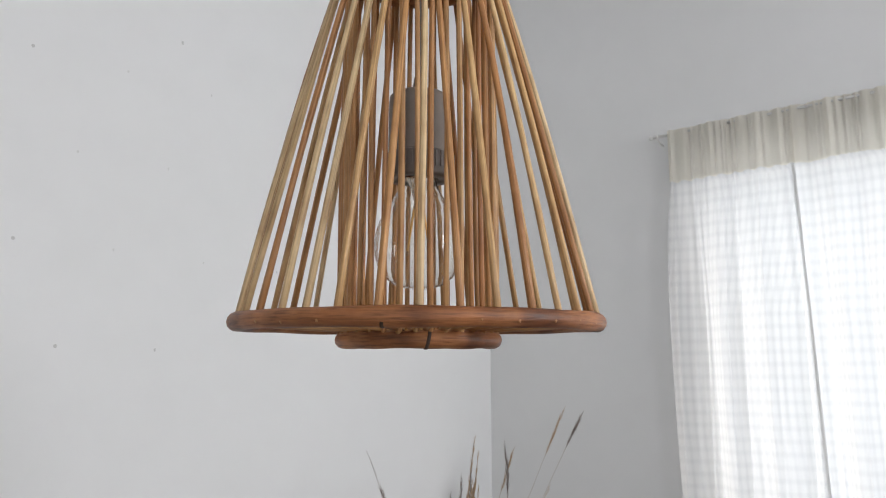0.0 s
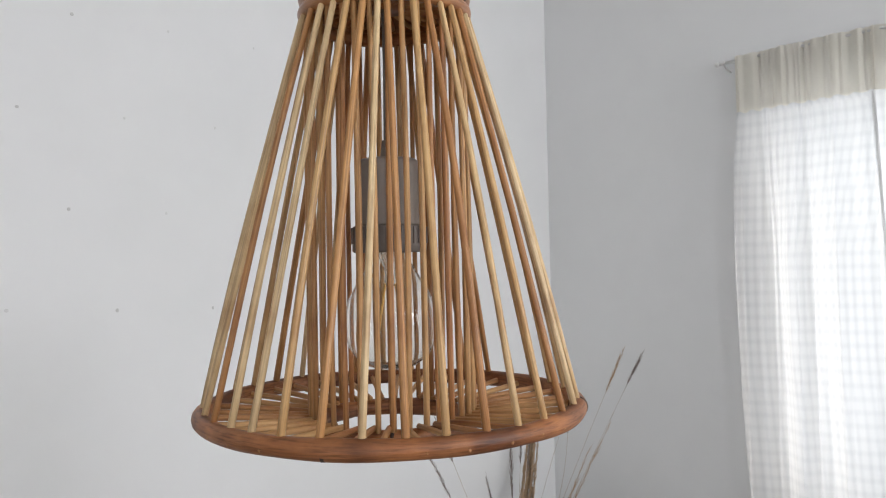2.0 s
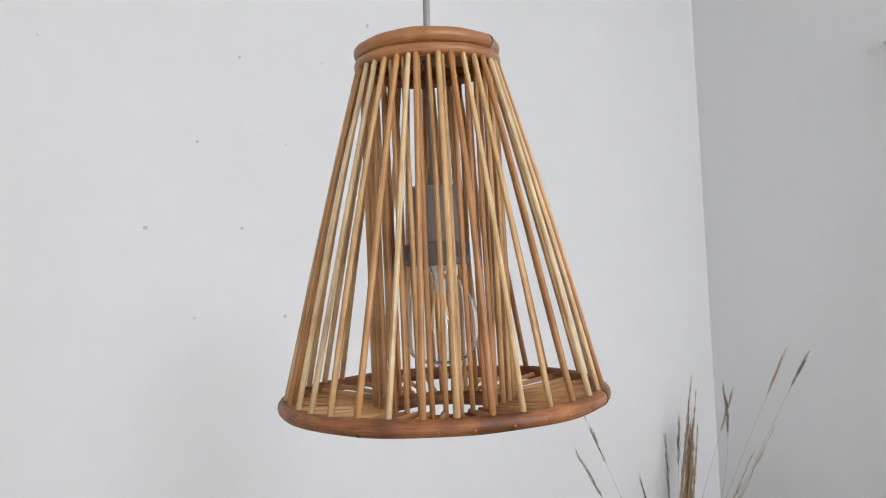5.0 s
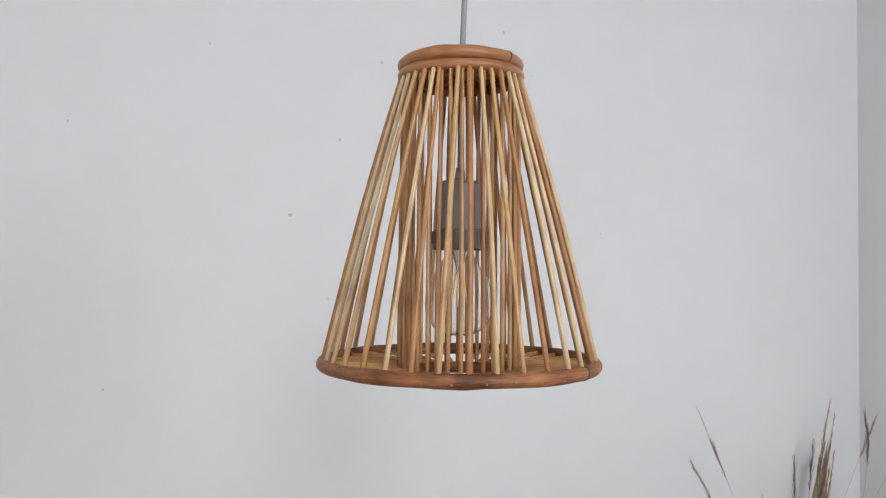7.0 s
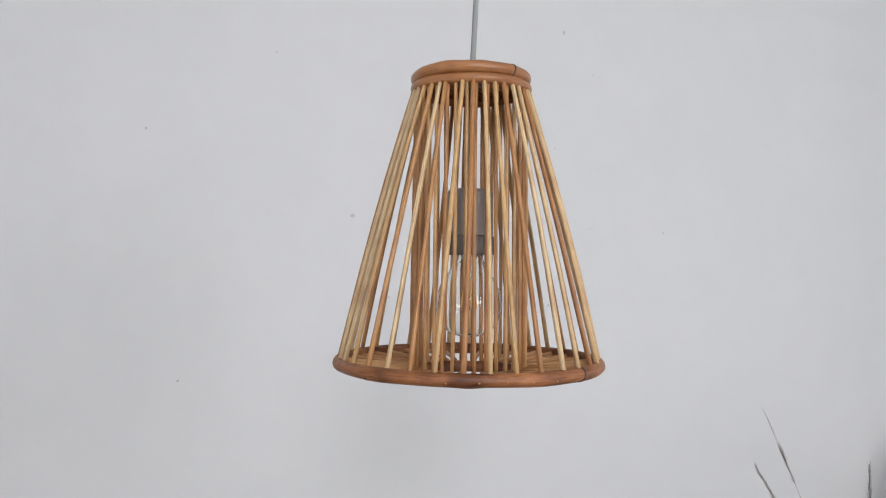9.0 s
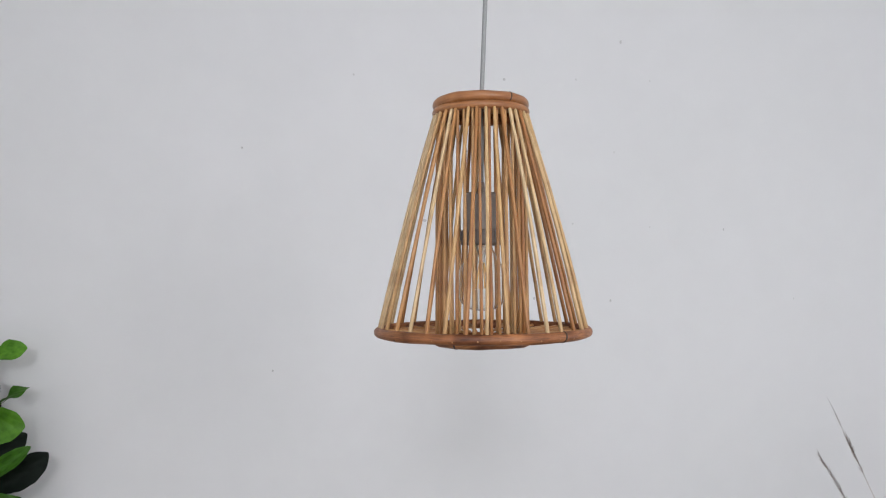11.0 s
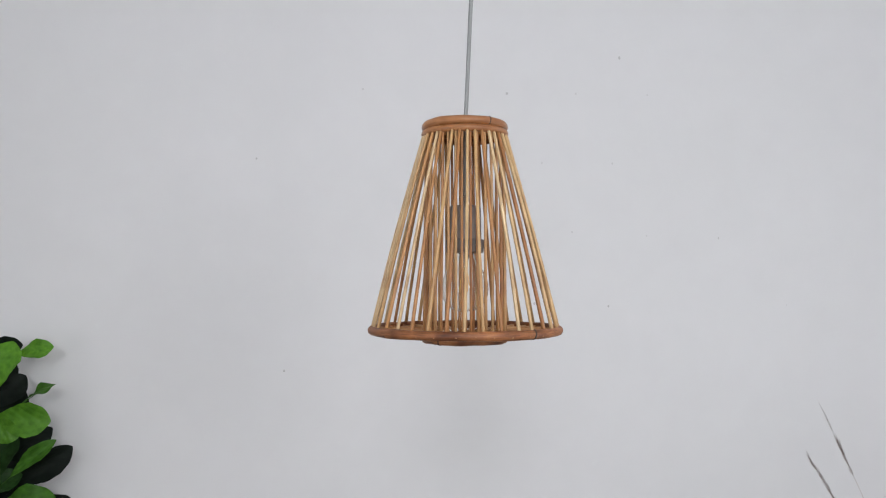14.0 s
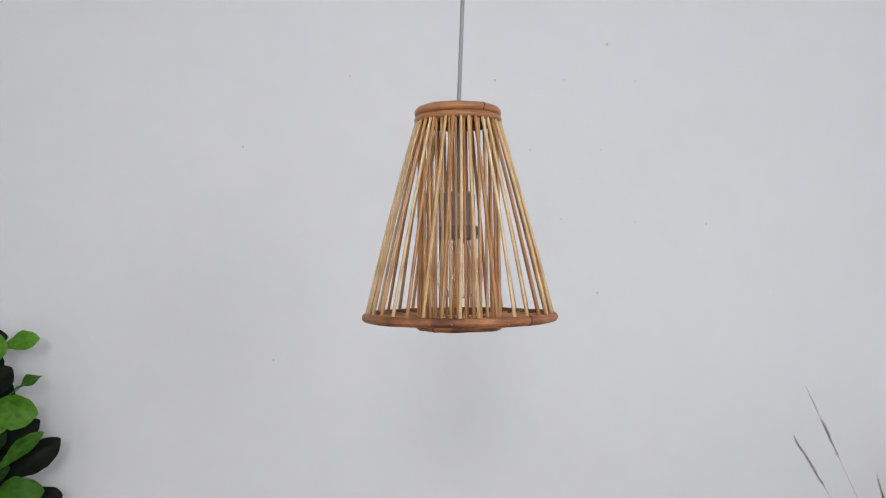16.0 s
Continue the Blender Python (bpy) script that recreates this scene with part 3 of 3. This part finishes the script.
part("rod_end", tube(bmesh.new(), [(0, 0.450, 0), (0, 0.456, 0), (0, 0.462, 0), (0, 0.468, 0)], [0.004, 0.0085, 0.0085, 0.003], 12), ROD, curtain)
part("rod_hook", tube(bmesh.new(), [(0.043, 0.433, -0.022), (0.02, 0.433, -0.020), (0.002, 0.433, -0.011), (-0.007, 0.433, -0.003), (-0.006, 0.433, 0.006)], [0.0032] * 5, 8), ROD, curtain)

# ---- dried grasses in the corner ----
BASE = Vector((1.69, 1.355, 0.0))
grasses = empty("dried_grass_bouquet", BASE, "tall dried grasses and brown leaves in a wicker floor vase", "dried bouquet")
part("vase", lathe(bmesh.new(), [(0.0, 0.0), (0.10, 0.0), (0.12, 0.04), (0.13, 0.14), (0.115, 0.25), (0.09, 0.31), (0.085, 0.33), (0.092, 0.35), (0.083, 0.35), (0.076, 0.32), (0.0, 0.30)], 36), WICKER, grasses, "brown wicker floor vase")


def grass(tip, plume_share, dark, thick=0.0009, bushy=1.0, foot=None, bend=(0, 0, 0)):
    """A stalk from the vase to its tip, with a feathery head along its last part."""
    tip = Vector(tip) + Vector((0, 0, SHADE_Z))
    a = foot or Vector((BASE.x + rnd.uniform(-0.03, 0.03), BASE.y + rnd.uniform(-0.03, 0.03), 0.33))
    mid = a.lerp(tip, 0.5) + Vector((a.x - tip.x, a.y - tip.y, 0)) * 0.04 + Vector(bend)
    pts = []
    for i in range(13):
        u = i / 12
        pts.append((1 - u) ** 2 * a + 2 * u * (1 - u) * mid + u * u * tip - BASE)
    st = part("stalk", tube(bmesh.new(), pts, [thick * (1 - 0.75 * i / 12) for i in range(13)], 6), STALK, grasses)
    bm = bmesh.new()
    n = int(80 * bushy)
    for k in range(n):
        u = 1 - plume_share * rnd.random() ** 0.8
        f = u * 12
        i = min(11, int(f))
        p = Vector(pts[i]).lerp(Vector(pts[i + 1]), f - i)
        d = (Vector(pts[i + 1]) - Vector(pts[i])).normalized()
        side = Vector((rnd.uniform(-1, 1), rnd.uniform(-1, 1), rnd.uniform(-0.3, 0.3)))
        w = 1 - abs((1 - u) / plume_share - 0.6)
        q = p + (d * rnd.uniform(0.6, 1.1) + side * (0.15 if bushy < 1.5 else 0.13)) * 0.035 * (0.4 + w)
        fat = 0.85 if dark else (1.35 if bushy > 1.4 else 0.8)
        tube(bm, [p, p.lerp(q, 0.5) + side * 0.0012, q], [0.0005 * fat, (0.0007 * w + 0.0003) * fat, 0.0002], 3, False)
    part("seed_head", bm, PLUME if dark else PLUME_TAN, st, "feathery dark seed head" if dark else "feathery tan seed head")


for tip, share, dark, bushy in (
        ((1.362, 1.425, -0.297), 0.27, True, 0.6), ((1.239, 1.299, -0.426), 0.25, True, 0.75),
        ((2.075, 1.06, -0.181), 0.13, True, 0.8), ((2.001, 1.092, -0.167), 0.16, False, 0.7),
        ((1.965, 1.29, -0.32), 0.17, False, 0.7),
        ((1.906, 1.42, -0.280), 0.62, False, 2.3), ((1.915, 1.41, -0.33), 0.55, False, 1.8), ((1.895, 1.42, -0.31), 0.4, True, 0.7),
        ((1.852, 1.44, -0.415), 0.24, True, 0.8), ((1.695, 1.363, -0.455), 0.33, True, 1.0), ((1.560, 1.355, -0.575), 0.42, True, 1.2),
        ((2.03, 1.17, -0.43), 0.4, False, 0.6), ((2.01, 1.25, -0.53), 0.4, False, 0.6)):
    grass(tip, share, dark, bushy=bushy)
grass((1.933, 1.300, -0.300), 0.24, True, bushy=1.1, bend=(0.165, -0.075, 0.06))
# the dense tan bundle in the middle
for k in range(9):
    grass((1.897 + rnd.uniform(-0.012, 0.018), 1.42 + rnd.uniform(-0.02, 0.02), rnd.uniform(-0.52, -0.42)), 0.5, False, 0.0016, 1.5)


def dry_leaf(at, towards, length, width, curl):
    """A curled dead leaf."""
    d = Vector(towards).normalized()
    s = d.cross(Vector((rnd.uniform(-1, 1), rnd.uniform(-1, 1), 0.3))).normalized()
    n = s.cross(d)
    bm = bmesh.new()
    rows = []
    for j in range(8):
        u = j / 7
        w = width * max(0.06, math.sin(math.pi * (0.06 + 0.905 * u ** 1.4))) ** 0.8
        c = Vector(at) + d * length * u + n * curl * u * u * length
        rows.append([bm.verts.new(c + s * w * v + n * (0.4 * w * v * v + 0.003 * math.sin(9 * u + 4 * v))) for v in (-1, -0.5, 0, 0.5, 1)])
    for r, t in zip(rows, rows[1:]):
        for k in range(4):
            bm.faces.new((r[k], r[k + 1], t[k + 1], t[k]))
    ob = part("dried_leaf", bm, DRY_LEAF, grasses)
    sol = ob.modifiers.new("thickness", "SOLIDIFY")
    sol.thickness = 0.001


for k in range(150):
    u, e = rnd.random(), rnd.random()
    root = Vector((-0.02 + 0.05 * u + rnd.uniform(-0.02, 0.02), -0.02 + rnd.uniform(-0.03, 0.03), 0.31 + 0.02 * rnd.random()))
    # a rounded clump: highest a third of the way along, falling off to both sides
    reach = 0.446 - 0.10 * abs(u - 0.36) ** 1.5 - 0.13 * e * e
    dry_leaf(root, (0.14 + 1.02 * u + rnd.uniform(-0.06, 0.08), -0.18 + rnd.uniform(-0.18, 0.18), 1.0), reach, 0.015 + 0.013 * rnd.random(), rnd.uniform(-0.30, 0.22))

# ---- leafy plant by the north wall ----
PLANT = Vector((-1.42, 1.28, 0.0))
plant = empty("artificial_ficus_plant", PLANT, "leafy artificial ficus with bright green leaves and leaves coloured as in shade", "plant")
part("pot", lathe(bmesh.new(), [(0.0, 0.0), (0.12, 0.0), (0.15, 0.28), (0.155, 0.29), (0.145, 0.29), (0.135, 0.25), (0.0, 0.25)], 36), POT, plant, "plain grey pot")
part("soil", lathe(bmesh.new(), [(0.0, 0.256), (0.137, 0.252), (0.136, 0.2505)], 24), SOIL, plant)


def leaf_mesh(name, mat, fold, wave):
    """An obovate leaf of unit length along x, broad towards its tip, with a sunk midrib and a wavy edge."""
    bm = bmesh.new()
    rows = []
    for j in range(21):
        u = (1 - math.cos(math.pi * j / 20)) / 2
        w = 0.40 * math.sin(math.pi * u ** 1.25) ** 0.62 * (0.62 + 0.45 * u) if 0 < j < 20 else 0.008
        w *= 1 + 0.035 * math.sin(31 * u)
        row = []
        for v in (-1, -0.66, -0.33, 0, 0.33, 0.66, 1):
            z = fold * abs(v) * w + wave * math.sin(9 * u + 2.2 * v) * v * v * w - 0.22 * (u - 0.35) ** 2
            row.append(bm.verts.new((u, w * v, z + (0.012 if v == 0 else 0))))
        rows.append(row)
    for r, t in zip(rows, rows[1:]):
        for k in range(6):
            bm.faces.new((r[k], r[k + 1], t[k + 1], t[k]))
    tube(bm, [(-0.22, 0, -0.06), (-0.1, 0, -0.04), (0.02, 0, -0.03), (0.5, 0, -0.012)], [0.016, 0.014, 0.014, 0.006], 5)
    me = bpy.data.meshes.new(name)
    bm.to_mesh(me)
    bm.free()
    me.materials.append(mat)
    for poly in me.polygons:
        poly.use_smooth = True
    return me


# "dark" and "mid" are the leaves coloured as if in shade
LEAVES = {(s, k): leaf_mesh("leaf", m, f, w) for s, m in (("bright", LEAF_BRIGHT), ("green", LEAF_GREEN), ("dark", LEAF_SHADED), ("mid", LEAF_HALF_SHADED)) for k, (f, w) in enumerate(((0.25, 0.18), (0.12, 0.28), (0.38, 0.12)))}


def leaf(middle, angle, length, shade, lean, spin, broad=1.0):
    """A leaf by its middle; angle: where its tip points in the plane of the wall; lean turns its face up or down; spin rolls it about its rib."""
    ob = new("leaf", LEAVES[(shade, rnd.randrange(3))])
    ob.parent = plant
    m = pose(0, 0, 0, 0, -angle, 0) @ pose(0, 0, 0, 0, 0, lean) @ pose(0, 0, 0, spin, 0, 0)
    ob.matrix_basis = Matrix.Translation(Vector(middle) - PLANT) @ m @ Matrix.Diagonal((length, length * broad, length, 1)) @ Matrix.Translation((-0.5, 0, 0))


# those at the plant's edge: x, y, height over the shade's bottom, angle, length, shade, lean, spin, breadth
for x, y, z, ang, ln, shade, lean, spin, broad in (
        (-1.258, 1.375, -0.194, 78, 0.150, "bright", 5, 82, 0.95),
        (-1.174, 1.385, -0.148, 14, 0.114, "bright", -8, 70, 0.72),
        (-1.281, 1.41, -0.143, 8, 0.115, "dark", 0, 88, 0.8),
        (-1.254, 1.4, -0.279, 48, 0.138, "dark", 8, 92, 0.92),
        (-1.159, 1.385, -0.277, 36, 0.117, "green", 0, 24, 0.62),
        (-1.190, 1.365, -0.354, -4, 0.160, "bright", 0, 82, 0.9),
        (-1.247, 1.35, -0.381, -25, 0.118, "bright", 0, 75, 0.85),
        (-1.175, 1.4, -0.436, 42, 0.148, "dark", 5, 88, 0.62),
        # one folded leaf as two: its shaded half, then its lit half, by colour
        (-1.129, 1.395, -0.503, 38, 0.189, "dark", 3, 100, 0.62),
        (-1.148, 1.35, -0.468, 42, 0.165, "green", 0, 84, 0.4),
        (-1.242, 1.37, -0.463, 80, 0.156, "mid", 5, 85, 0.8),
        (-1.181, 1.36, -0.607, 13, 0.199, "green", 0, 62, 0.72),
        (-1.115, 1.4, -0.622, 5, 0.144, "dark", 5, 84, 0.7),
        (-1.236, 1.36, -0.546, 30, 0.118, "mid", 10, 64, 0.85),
        # fill behind the others, coloured near black for the shade between leaves
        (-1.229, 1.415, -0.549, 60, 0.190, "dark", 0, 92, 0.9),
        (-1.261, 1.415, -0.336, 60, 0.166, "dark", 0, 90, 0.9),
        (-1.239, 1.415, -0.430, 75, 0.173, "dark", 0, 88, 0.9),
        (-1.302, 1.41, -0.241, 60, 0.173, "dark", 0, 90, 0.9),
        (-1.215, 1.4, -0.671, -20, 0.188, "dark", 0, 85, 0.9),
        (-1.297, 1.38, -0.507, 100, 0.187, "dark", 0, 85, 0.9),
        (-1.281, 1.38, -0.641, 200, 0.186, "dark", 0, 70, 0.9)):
    leaf((x, y, SHADE_Z + z), ang, ln, shade, lean, spin, broad)
for stem in range(5):
    top = Vector((-1.42 + 0.14 * math.cos(stem * 1.4), 1.27 + 0.06 * math.sin(stem * 1.4), SHADE_Z - 0.22 - 0.05 * stem))
    foot = PLANT + Vector((0.03 * math.cos(stem * 1.26), 0.03 * math.sin(stem * 1.26), 0.25))
    pts = [foot.lerp(top, u) + Vector((0.02 * math.sin(5 * u + stem), 0.02 * math.sin(4 * u + 2 * stem), 0)) - PLANT for u in (i / 8 for i in range(9))]
    part("stem", tube(bmesh.new(), pts, [0.010 - 0.0008 * i for i in range(9)], 8), BARK, plant)
    for k in range(13):
        u = 0.35 + 0.65 * k / 12
        p = pts[min(7, int(u * 8))].lerp(pts[min(8, int(u * 8) + 1)], u * 8 - int(u * 8)) + PLANT
        ang = rnd.choice((rnd.uniform(100, 260), rnd.uniform(-40, 60)))
        d = 0.09
        m = p + Vector((d * math.cos(radians(ang)), rnd.uniform(-0.10, 0.06), d * math.sin(radians(ang))))
        m.x = min(m.x, -1.33)
        m.y = min(m.y, 1.38)
        # mostly the shade-coloured leaves, so the plant's inside looks dark
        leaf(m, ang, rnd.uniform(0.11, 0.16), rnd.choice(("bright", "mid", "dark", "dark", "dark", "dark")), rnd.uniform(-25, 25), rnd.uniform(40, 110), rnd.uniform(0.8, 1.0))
